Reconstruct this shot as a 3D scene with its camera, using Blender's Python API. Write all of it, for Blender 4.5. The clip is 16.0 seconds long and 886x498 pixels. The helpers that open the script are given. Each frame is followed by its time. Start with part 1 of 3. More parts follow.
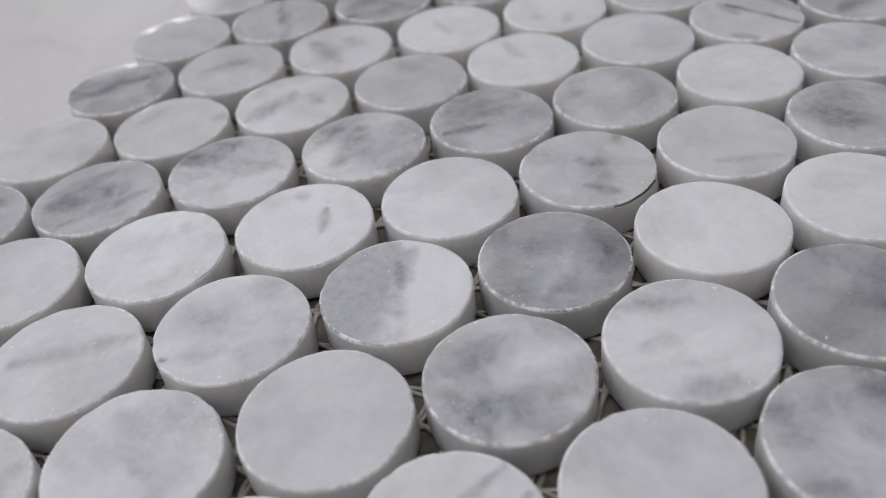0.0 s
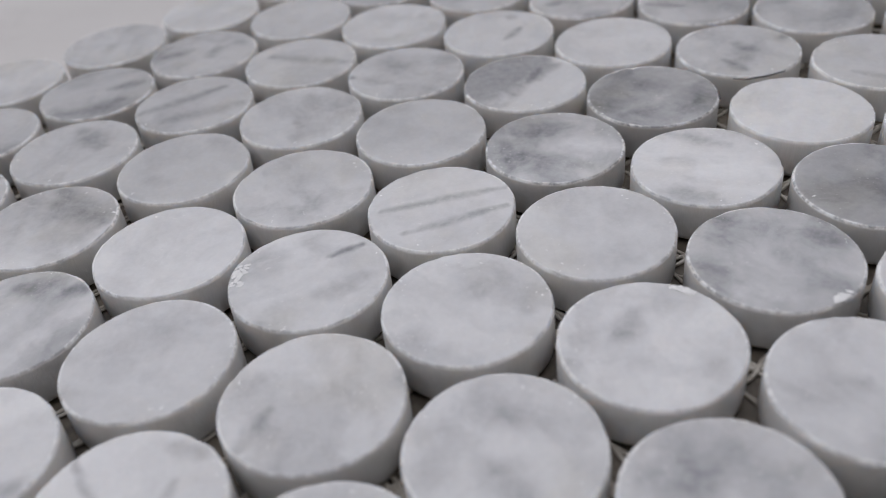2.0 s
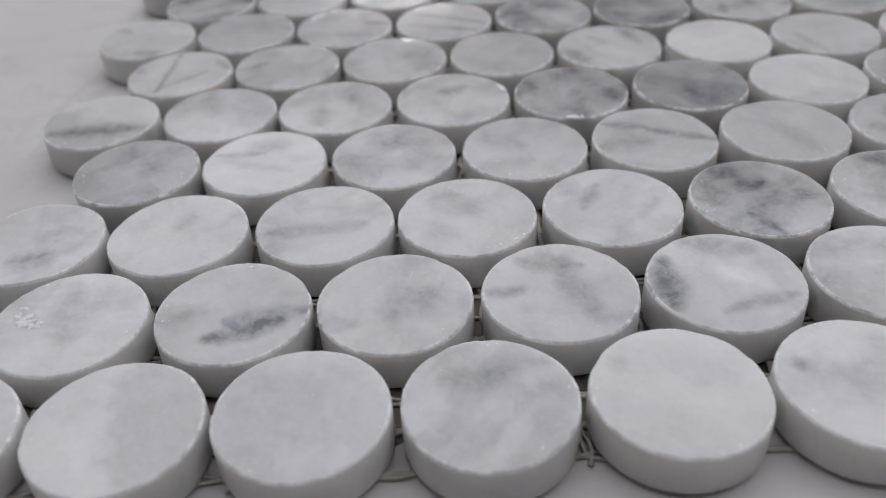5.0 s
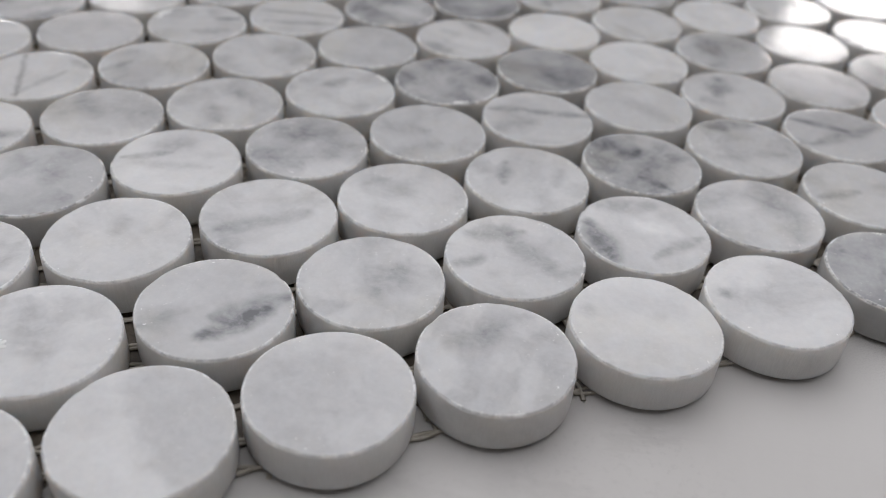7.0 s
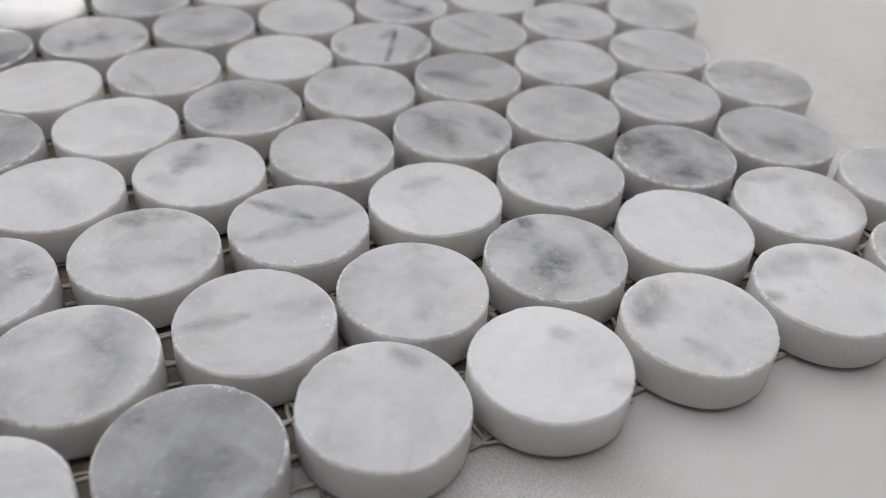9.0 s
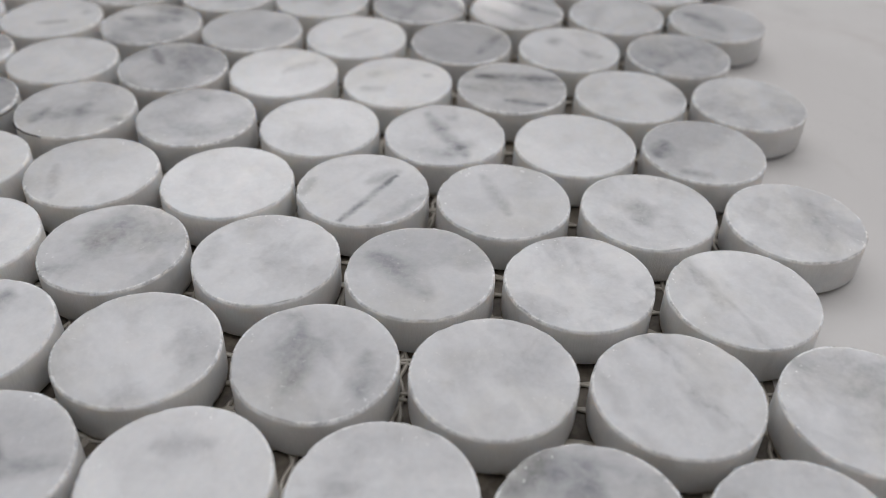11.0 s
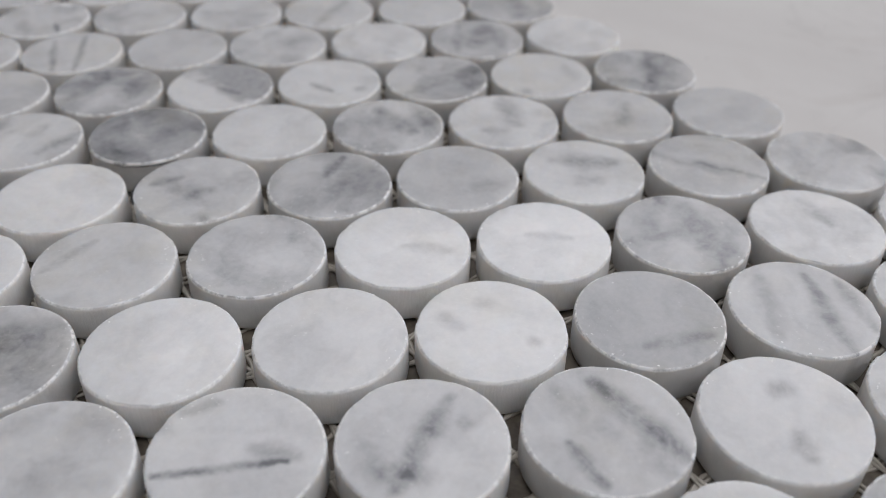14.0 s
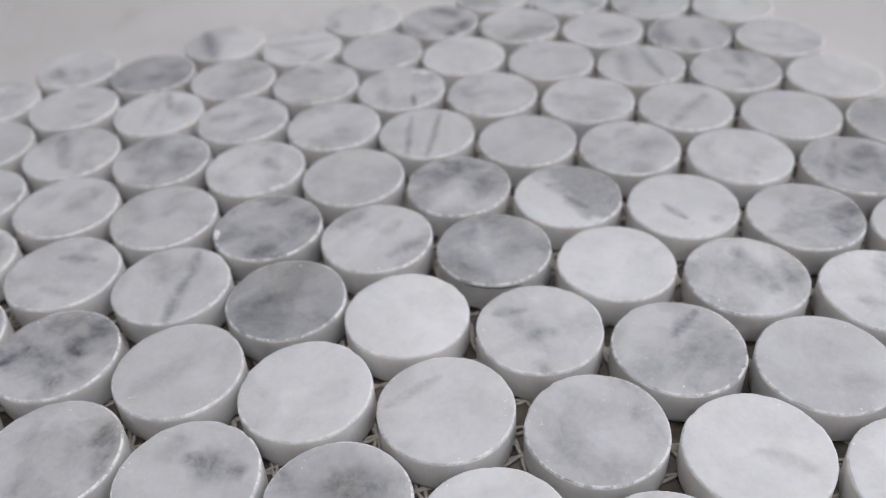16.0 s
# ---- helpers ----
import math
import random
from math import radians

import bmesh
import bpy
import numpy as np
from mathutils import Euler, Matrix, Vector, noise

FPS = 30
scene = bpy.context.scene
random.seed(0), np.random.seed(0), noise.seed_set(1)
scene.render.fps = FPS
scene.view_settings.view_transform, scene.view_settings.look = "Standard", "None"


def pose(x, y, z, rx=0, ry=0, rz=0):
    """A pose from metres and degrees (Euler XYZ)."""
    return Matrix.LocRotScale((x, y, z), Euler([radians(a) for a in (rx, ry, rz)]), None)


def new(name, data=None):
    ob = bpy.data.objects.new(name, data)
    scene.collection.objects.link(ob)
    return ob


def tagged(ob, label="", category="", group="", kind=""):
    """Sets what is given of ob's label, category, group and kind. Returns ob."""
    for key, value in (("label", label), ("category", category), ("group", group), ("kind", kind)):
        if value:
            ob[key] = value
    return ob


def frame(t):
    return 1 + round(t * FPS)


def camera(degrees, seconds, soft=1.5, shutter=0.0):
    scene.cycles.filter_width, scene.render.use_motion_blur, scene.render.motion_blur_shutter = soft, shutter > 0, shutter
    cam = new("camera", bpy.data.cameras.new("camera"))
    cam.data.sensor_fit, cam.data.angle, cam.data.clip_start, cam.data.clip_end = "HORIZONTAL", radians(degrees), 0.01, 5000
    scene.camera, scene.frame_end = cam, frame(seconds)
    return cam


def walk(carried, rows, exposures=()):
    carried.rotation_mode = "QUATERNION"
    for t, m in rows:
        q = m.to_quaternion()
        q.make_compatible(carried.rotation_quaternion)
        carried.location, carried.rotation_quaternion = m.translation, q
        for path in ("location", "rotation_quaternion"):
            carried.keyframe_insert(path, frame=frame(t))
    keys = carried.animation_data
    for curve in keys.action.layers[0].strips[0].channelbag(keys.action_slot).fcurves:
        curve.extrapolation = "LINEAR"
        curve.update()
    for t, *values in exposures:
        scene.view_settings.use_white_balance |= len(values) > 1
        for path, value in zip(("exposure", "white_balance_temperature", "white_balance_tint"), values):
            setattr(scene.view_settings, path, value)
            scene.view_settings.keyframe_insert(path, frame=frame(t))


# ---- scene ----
cam = camera(53.8, 16.0, soft=0.9)
cam.data.dof.use_dof = True
cam.data.dof.focus_distance = 0.145
cam.data.dof.aperture_fstop = 16.0
walk(cam, [
    (0.00, pose(0.0263, 0.1094, 0.1002, 50.87, 6.17, -70.74)),
    (0.50, pose(0.0173, 0.0909, 0.0962, 51.26, 6.21, -62.98)),
    (1.00, pose(0.0111, 0.0731, 0.0944, 52.13, 6.08, -54.73)),
    (1.50, pose(0.0085, 0.0549, 0.0934, 52.61, 5.67, -46.36)),
    (2.00, pose(0.0113, 0.0372, 0.0908, 52.70, 5.47, -38.13)),
    (2.50, pose(0.0150, 0.0164, 0.0947, 52.65, 5.35, -30.32)),
    (3.00, pose(0.0243, -0.0049, 0.0953, 52.91, 5.08, -22.63)),
    (3.50, pose(0.0374, -0.0298, 0.0970, 53.15, 4.47, -15.59)),
    (4.00, pose(0.0563, -0.0505, 0.0986, 52.67, 4.04, -8.86)),
    (4.50, pose(0.0738, -0.0722, 0.0985, 52.52, 3.42, -2.58)),
    (4.70, pose(0.0777, -0.0817, 0.0971, 53.23, 3.14, -1.73)),
    (6.80, pose(0.0252, -0.0893, 0.1006, 53.42, -3.35, -18.47)),
    (7.00, pose(0.0331, -0.0873, 0.1005, 53.40, -3.75, -20.07)),
    (7.50, pose(0.0593, -0.0849, 0.0984, 53.53, -4.06, -23.27)),
    (8.00, pose(0.0846, -0.0848, 0.0995, 53.48, -3.87, -25.51)),
    (8.50, pose(0.1143, -0.0853, 0.1003, 53.11, -3.26, -26.91)),
    (9.00, pose(0.1580, -0.0803, 0.0991, 53.01, -2.69, -22.10)),
    (9.50, pose(0.1898, -0.0683, 0.0973, 52.92, -2.01, -15.54)),
    (9.70, pose(0.1972, -0.0628, 0.0985, 52.65, -2.13, -13.25)),
    (11.80, pose(0.2821, 0.0114, 0.1021, 52.64, -0.88, 18.29)),
    (12.00, pose(0.2881, 0.0207, 0.1033, 52.57, -0.89, 21.43)),
    (12.50, pose(0.2984, 0.0417, 0.1040, 52.96, -0.73, 29.30)),
    (13.00, pose(0.3046, 0.0606, 0.1048, 52.79, -0.44, 37.70)),
    (13.50, pose(0.3066, 0.0759, 0.1037, 52.94, -0.51, 45.75)),
    (14.00, pose(0.3067, 0.0906, 0.1041, 53.07, -0.60, 54.14)),
    (14.50, pose(0.3067, 0.1039, 0.1027, 53.37, -0.42, 62.93)),
    (15.00, pose(0.3040, 0.1071, 0.1041, 53.04, 0.01, 68.70)),
    (15.50, pose(0.2889, 0.0989, 0.1162, 52.93, 1.14, 71.34)),
    (16.00, pose(0.2741, 0.0901, 0.1269, 51.55, 3.12, 73.22)),
], exposures=[(0.0, -0.27, 6180, 15), (4.7, -0.33, 6180, 15), (6.8, -0.22, 6330, 13), (9.7, -0.15, 6350, 12), (11.8, -0.24, 6330, 12), (14.0, -0.24, 6280, 13), (16.0, -0.12, 6200, 14)])

# ---- light ----
world = bpy.data.worlds.new("world")
world.use_nodes = True
scene.world = world
sky = world.node_tree.nodes.new("ShaderNodeTexSky")
sky.sky_type, sky.sun_disc = "NISHITA", False
sky.sun_elevation, sky.sun_rotation = radians(40), radians(47)
world.node_tree.links.new(sky.outputs[0], world.node_tree.nodes["Background"].inputs[0])
world.node_tree.nodes["Background"].inputs[1].default_value = 0.10


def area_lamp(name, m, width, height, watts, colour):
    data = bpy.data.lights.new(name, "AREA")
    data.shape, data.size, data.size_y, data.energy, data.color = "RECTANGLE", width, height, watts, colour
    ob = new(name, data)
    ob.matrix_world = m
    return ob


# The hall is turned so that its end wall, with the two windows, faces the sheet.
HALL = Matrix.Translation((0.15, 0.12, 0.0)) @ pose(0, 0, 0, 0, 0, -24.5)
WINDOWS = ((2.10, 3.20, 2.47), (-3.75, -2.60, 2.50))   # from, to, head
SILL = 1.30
area_lamp("ceiling_lamp", HALL @ pose(-0.7, 2.0, 2.95), 6.8, 5.4, 180, (1.0, 1.0, 1.0))
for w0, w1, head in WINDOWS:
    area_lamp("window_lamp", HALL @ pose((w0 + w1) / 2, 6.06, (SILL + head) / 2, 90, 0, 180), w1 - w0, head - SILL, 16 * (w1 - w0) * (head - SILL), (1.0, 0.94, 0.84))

# ---- materials ----


class Nodes:
    """A small helper to wire shader nodes."""

    def __init__(self, name):
        self.mat = bpy.data.materials.new(name)
        self.mat.use_nodes = True
        self.tree = self.mat.node_tree
        self.bsdf = self.tree.nodes["Principled BSDF"]

    def put(self, socket, value):
        if isinstance(value, (int, float)):
            socket.default_value = value
        elif isinstance(value, tuple):
            socket.default_value = value
        else:
            self.tree.links.new(value, socket)

    def math(self, op, a, b=0.0, c=0.0, clamp=False):
        n = self.tree.nodes.new("ShaderNodeMath")
        n.operation, n.use_clamp = op, clamp
        for s, v in zip(n.inputs, (a, b, c)):
            self.put(s, v)
        return n.outputs[0]

    def vmath(self, op, a, b=(0.0, 0.0, 0.0)):
        n = self.tree.nodes.new("ShaderNodeVectorMath")
        n.operation = op
        self.put(n.inputs[0], a)
        self.put(n.inputs[1], b)
        return n.outputs["Value"] if op == "LENGTH" else n.outputs["Vector"]

    def noise(self, vec, scale, detail=4.0, rough=0.55, distort=0.0):
        n = self.tree.nodes.new("ShaderNodeTexNoise")
        self.put(n.inputs["Vector"], vec)
        for k, v in (("Scale", scale), ("Detail", detail), ("Roughness", rough), ("Distortion", distort)):
            n.inputs[k].default_value = v
        return n.outputs["Fac"]

    def step(self, x, lo, hi, a=0.0, b=1.0):
        n = self.tree.nodes.new("ShaderNodeMapRange")
        n.interpolation_type = "SMOOTHSTEP"
        for k, v in zip(range(5), (x, lo, hi, a, b)):
            self.put(n.inputs[k], v)
        return n.outputs[0]

    def mix(self, fac, a, b):
        n = self.tree.nodes.new("ShaderNodeMix")
        n.data_type = "RGBA"
        self.put(n.inputs[0], fac)
        self.put(n.inputs[6], a)
        self.put(n.inputs[7], b)
        return n.outputs[2]

    def coords(self, kind="Object"):
        return self.tree.nodes.new("ShaderNodeTexCoord").outputs[kind]

    def split(self, vec):
        n = self.tree.nodes.new("ShaderNodeSeparateXYZ")
        self.put(n.inputs[0], vec)
        return n.outputs

    def join(self, x, y, z):
        n = self.tree.nodes.new("ShaderNodeCombineXYZ")
        for s, v in zip(n.inputs, (x, y, z)):
            self.put(s, v)
        return n.outputs[0]

    def own(self, name):
        n = self.tree.nodes.new("ShaderNodeAttribute")
        n.attribute_type, n.attribute_name = "OBJECT", name
        return n.outputs["Fac"]

    def own_vector(self, name):
        n = self.tree.nodes.new("ShaderNodeAttribute")
        n.attribute_type, n.attribute_name = "OBJECT", name
        return n.outputs["Vector"]

    def random(self):
        return self.tree.nodes.new("ShaderNodeObjectInfo").outputs["Random"]

    def bump(self, height, strength, distance):
        n = self.tree.nodes.new("ShaderNodeBump")
        n.inputs["Strength"].default_value, n.inputs["Distance"].default_value = strength, distance
        self.put(n.inputs["Height"], height)
        return n.outputs[0]

    def finish(self, colour, rough, normal=None, **more):
        self.put(self.bsdf.inputs["Base Color"], colour)
        self.put(self.bsdf.inputs["Roughness"], rough)
        if normal is not None:
            self.put(self.bsdf.inputs["Normal"], normal)
        for k, v in more.items():
            self.put(self.bsdf.inputs[k.replace("_", " ")], v)
        return self.mat


RADIUS, THICK, SEAT = 0.0126, 0.0074, 0.0006   # tile radius, tile thickness, height of its underside


def marble_tile():
    n = Nodes("honed_marble")
    local = n.coords()
    x, y, z = n.split(local)
    r1 = n.random()
    r2 = n.math("FRACT", n.math("MULTIPLY", r1, 57.31))
    shift = n.join(n.math("MULTIPLY", r1, 9.0), n.math("MULTIPLY", r2, 7.0), 0.0)
    p = n.vmath("ADD", local, shift)
    tone, cloud, vein, half, spot = (n.own(k) for k in ("tone", "cloud", "vein", "half", "spot"))
    # the stone's flow: bent coordinates, drawn out along the grain
    wx = n.math("MULTIPLY", n.math("SUBTRACT", n.noise(p, 70, 3, 0.5), 0.5), 0.012)
    wy = n.math("MULTIPLY", n.math("SUBTRACT", n.noise(n.vmath("ADD", p, (0.37, 0.11, 0.0)), 95, 4, 0.55), 0.5), 0.010)
    bent = n.vmath("ADD", p, n.join(wx, wy, 0.0))
    flow = n.vmath("MULTIPLY", bent, (0.22, 1.0, 0.6))
    straight = n.vmath("MULTIPLY", n.vmath("ADD", p, n.join(wx, n.math("MULTIPLY", wy, 0.45), 0.0)), (0.14, 1.0, 0.6))
    # soft clouds
    c1 = n.step(n.noise(flow, 120, 3, 0.5), 0.38, 0.68)
    c2 = n.step(n.noise(bent, 85, 4, 0.55), 0.40, 0.66)
    c3 = n.step(n.noise(bent, 230, 4, 0.6), 0.42, 0.75)
    clouds = n.math("ADD", n.math("MULTIPLY", c1, 0.55), n.math("ADD", n.math("MULTIPLY", c2, 0.65), n.math("MULTIPLY", n.math("MULTIPLY", c2, c3), 0.5)))
    clouds = n.math("MULTIPLY", clouds, cloud)
    # broad soft veins with a darker core
    ridge = n.math("ABSOLUTE", n.math("SUBTRACT", n.noise(straight, 78, 2, 0.45), 0.52))
    wide = n.math("MULTIPLY", n.step(ridge, 0.0, 0.13, 1.0, 0.0), 0.55)
    core = n.math("MULTIPLY", n.step(ridge, 0.0, 0.04, 1.0, 0.0), n.step(n.noise(bent, 160, 4), 0.40, 0.68))
    gate = n.step(n.noise(n.vmath("ADD", p, (0.2, 0.5, 0.0)), 95, 2), 0.30, 0.55)
    haze = n.math("MULTIPLY", n.math("ADD", wide, n.math("MULTIPLY", core, 0.35)), gate)
    # and one main streak across the stone
    line = n.math("ABSOLUTE", n.math("ADD", n.math("ADD", y, n.math("MULTIPLY", wy, 0.9)), n.math("MULTIPLY", n.math("SUBTRACT", r2, 0.5), 0.009)))
    broken = n.step(n.noise(n.vmath("ADD", p, (0.7, 0.3, 0.0)), 130, 4, 0.6), 0.36, 0.60)
    streak = n.math("MULTIPLY", n.math("ADD", n.math("MULTIPLY", n.step(line, 0.0, 0.0010, 1.0, 0.0), 0.40), n.math("MULTIPLY", n.step(line, 0.0, 0.0034, 1.0, 0.0), 0.40)), broken)
    veins = n.math("MULTIPLY", n.math("ADD", n.math("MULTIPLY", haze, 0.8), streak), vein)
    # one side of the stone darker than the other
    edge = n.math("ADD", y, n.math("MULTIPLY", n.math("SUBTRACT", n.noise(bent, 120, 4, 0.55), 0.5), 0.014))
    halves = n.math("MULTIPLY", n.step(edge, -0.0030, 0.0026), half)
    # small freckles
    spots = n.math("MULTIPLY", n.step(n.noise(bent, 210, 3, 0.55), 0.60, 0.76), spot)
    dark = n.math("MAXIMUM", n.math("MAXIMUM", clouds, veins), n.math("MAXIMUM", halves, spots))
    grain = n.noise(p, 620, 5, 0.65)
    dark = n.math("MULTIPLY", dark, n.math("ADD", 0.55, n.math("MULTIPLY", grain, 0.9)))
    # each stone's own streaks and spots: soft, frayed bands between two points, in millimetres
    fray = n.math("MULTIPLY", n.math("SUBTRACT", n.noise(n.vmath("ADD", p, (0.13, 0.61, 0.0)), 330, 4, 0.55), 0.5), 1.3)
    drift = n.math("MULTIPLY", wy, 170.0)
    mx = n.math("ADD", n.math("MULTIPLY", x, 1000.0), n.math("ADD", n.math("MULTIPLY", wx, 170.0), fray))
    my = n.math("ADD", n.math("MULTIPLY", y, 1000.0), n.math("SUBTRACT", drift, fray))
    patchy = n.math("ADD", n.step(n.noise(bent, 260, 4, 0.65), 0.28, 0.70, 0.5, 1.15), n.math("MULTIPLY", n.math("SUBTRACT", grain, 0.5), 0.7))
    bands = 0.0
    for k in range(4):
        (ax, ay, wide_mm), (bx, by, depth) = n.split(n.own_vector(f"streak_from_{k}")), n.split(n.own_vector(f"streak_to_{k}"))
        dx, dy = n.math("SUBTRACT", bx, ax), n.math("SUBTRACT", by, ay)
        px, py = n.math("SUBTRACT", mx, ax), n.math("SUBTRACT", my, ay)
        reach = n.math("ADD", n.math("ADD", n.math("MULTIPLY", dx, dx), n.math("MULTIPLY", dy, dy)), 0.01)
        along = n.math("DIVIDE", n.math("ADD", n.math("MULTIPLY", px, dx), n.math("MULTIPLY", py, dy)), reach, clamp=True)
        ends = n.math("POWER", n.math("SUBTRACT", n.math("MULTIPLY", along, 2.0), 1.0), 2.0)
        wide_mm = n.math("MULTIPLY", wide_mm, n.math("SUBTRACT", 1.0, n.math("MULTIPLY", ends, n.step(reach, 4.0, 40.0, 0.0, 0.5))))
        ex, ey = n.math("SUBTRACT", px, n.math("MULTIPLY", along, dx)), n.math("SUBTRACT", py, n.math("MULTIPLY", along, dy))
        away = n.math("SQRT", n.math("ADD", n.math("MULTIPLY", ex, ex), n.math("MULTIPLY", ey, ey)))
        soft = n.math("SUBTRACT", 1.0, n.math("DIVIDE", away, n.math("ADD", n.math("MULTIPLY", wide_mm, 2.3), 0.28)), clamp=True)
        soft = n.math("MULTIPLY", n.math("MULTIPLY", soft, soft), n.math("SUBTRACT", 3.0, n.math("MULTIPLY", soft, 2.0)))
        bands = n.math("ADD", bands, n.math("MULTIPLY", soft, depth))
    bands = n.math("MULTIPLY", bands, patchy)
    fine = n.math("ADD", n.math("MULTIPLY", n.math("SUBTRACT", n.noise(p, 900, 5, 0.65), 0.5), 0.16),
                  n.math("MULTIPLY", n.math("SUBTRACT", n.noise(bent, 160, 5, 0.6), 0.5), 0.18))
    level = n.math("ADD", n.math("SUBTRACT", n.math("MULTIPLY", tone, n.math("SUBTRACT", 1.0, n.math("MULTIPLY", bands, 1.08))), n.math("MULTIPLY", dark, 0.55)), fine, clamp=True)
    colour = n.mix(level, (0.155, 0.16, 0.175, 1), (0.87, 0.87, 0.872, 1))
    warm = n.math("MULTIPLY", n.step(n.noise(p, 60, 3), 0.50, 0.72), 0.6)
    colour = n.mix(warm, colour, n.mix(level, (0.165, 0.165, 0.15, 1), (0.84, 0.825, 0.79, 1)))
    # broken, frosted rim; its white also paints the bevel's bright line
    rad = n.vmath("LENGTH", n.join(x, y, 0.0))
    near = n.math("MULTIPLY", n.step(rad, RADIUS - 0.00060, RADIUS - 0.00025), n.step(z, THICK - 0.0006, THICK - 0.00025))
    chips = n.math("MULTIPLY", near, n.step(n.noise(p, 500, 4, 0.7), 0.38, 0.60))
    ring = n.step(rad, RADIUS - 0.0040, RADIUS - 0.0008, 0.3, 1.0)
    nicks = n.math("MULTIPLY", n.math("MULTIPLY", n.step(n.noise(p, 1250, 2, 0.5), 0.665, 0.72), ring), n.step(n.noise(p, 120, 2), 0.47, 0.62))
    frost = n.math("MAXIMUM", n.math("MULTIPLY", chips, 0.9), n.math("MULTIPLY", nicks, n.step(z, THICK - 0.0006, THICK - 0.0002, 0.0, 0.85)))
    colour = n.mix(frost, colour, (0.92, 0.92, 0.91, 1))
    # sawn, matt side
    side = n.step(z, THICK - 0.0002, THICK - 0.0004)
    around = n.math("ARCTAN2", y, x)
    # side colour also mixed paler, to lift it where little light reaches
    colour = n.mix(n.math("MULTIPLY", side, 0.38), colour, (0.88, 0.865, 0.835, 1))
    saw = n.noise(n.join(n.math("MULTIPLY", around, 2.4), n.math("MULTIPLY", z, 18.0), r1), 22, 4, 0.7)
    colour = n.mix(n.math("MULTIPLY", side, n.step(saw, 0.62, 0.4, 0.0, 0.30)), colour, n.mix(0.5, colour, (0.55, 0.54, 0.52, 1)))
    rough = n.math("ADD", n.math("MULTIPLY", side, 0.36), n.math("ADD", 0.07, n.math("MULTIPLY", frost, 0.35)))
    rough = n.math("ADD", rough, n.math("MULTIPLY", n.noise(p, 1200, 3), 0.04))
    relief = n.math("ADD", n.math("MULTIPLY", n.noise(p, 1800, 4, 0.6), n.math("ADD", 0.10, n.math("MULTIPLY", side, 0.9))),
                    n.math("ADD", n.math("MULTIPLY", n.math("MULTIPLY", saw, side), 1.2), n.math("MULTIPLY", frost, -0.5)))
    return n.finish(colour, rough, n.bump(relief, 0.22, 0.0003), Subsurface_Weight=0.7,
                    Subsurface_Radius=(1.0, 0.9, 0.8), Subsurface_Scale=0.0045, IOR=1.5)


def table_laminate():
    n = Nodes("pale_stone_laminate")
    p = n.coords()
    big = n.noise(p, 5.5, 6, 0.6, 0.8)
    speck = n.step(n.noise(p, 700, 3, 0.7), 0.52, 0.66)
    patch = n.step(n.noise(n.vmath("ADD", p, (3.1, 1.7, 0.0)), 9.0, 4, 0.6, 0.5), 0.48, 0.66)
    v = n.noise(n.vmath("ADD", p, (0.4, 0.9, 0.0)), 7.0, 7, 0.62, 1.8)
    vein = n.math("MULTIPLY", n.step(n.math("ABSOLUTE", n.math("SUBTRACT", v, 0.5)), 0.0, 0.02, 1.0, 0.0), patch)
    colour = n.mix(n.step(big, 0.3, 0.7), (0.60, 0.58, 0.565, 1), (0.69, 0.675, 0.66, 1))
    colour = n.mix(n.math("MULTIPLY", n.math("MULTIPLY", speck, patch), 0.18), colour, (0.36, 0.35, 0.345, 1))
    colour = n.mix(n.math("MULTIPLY", vein, 0.22), colour, (0.34, 0.33, 0.32, 1))
    # a worn, speckled patch with a short dark figure in it
    off = n.vmath("ADD", p, (-0.036, 0.146, 0.0))
    worn = n.step(n.vmath("LENGTH", n.vmath("MULTIPLY", off, (1.0, 0.8, 0.0))), 0.016, 0.050, 1.0, 0.0)
    grit = n.step(n.noise(p, 3000, 2, 0.8), 0.48, 0.60)
    colour = n.mix(n.math("MULTIPLY", n.math("MULTIPLY", worn, grit), 0.75), colour, (0.33, 0.32, 0.315, 1))
    off2 = n.vmath("ADD", p, (-0.036, 0.163, 0.0))
    fig = n.math("MULTIPLY", n.step(n.vmath("LENGTH", n.vmath("MULTIPLY", off2, (0.8, 1.5, 0.0))), 0.002, 0.011, 1.0, 0.0),
                 n.step(n.noise(p, 260, 5, 0.65, 0.7), 0.48, 0.62))
    colour = n.mix(n.math("MULTIPLY", fig, 0.95), colour, (0.20, 0.19, 0.18, 1))
    smear = n.step(n.noise(n.vmath("ADD", p, (1.3, 0.2, 0.0)), 26, 5, 0.6, 0.6), 0.54, 0.72)
    colour = n.mix(n.math("MULTIPLY", smear, 0.30), colour, (0.42, 0.37, 0.34, 1))
    dust = n.step(n.noise(p, 420, 1), 0.80, 0.82)
    colour = n.mix(n.math("MULTIPLY", dust, 0.7), colour, (0.20, 0.18, 0.16, 1))
    rough = n.math("ADD", 0.42, n.math("MULTIPLY", n.noise(p, 60, 4), 0.15))
    return n.finish(colour, rough, n.bump(n.noise(p, 900, 3), 0.08, 0.0002), Specular_IOR_Level=0.3)


def plain(name, dark, light, scale, rough):
    n = Nodes(name)
    p = n.coords()
    f = n.noise(p, scale, 5, 0.6)
    return n.finish(n.mix(n.step(f, 0.3, 0.7), (*dark, 1), (*light, 1)), rough, n.bump(n.noise(p, scale * 30, 3), 0.15, 0.001))


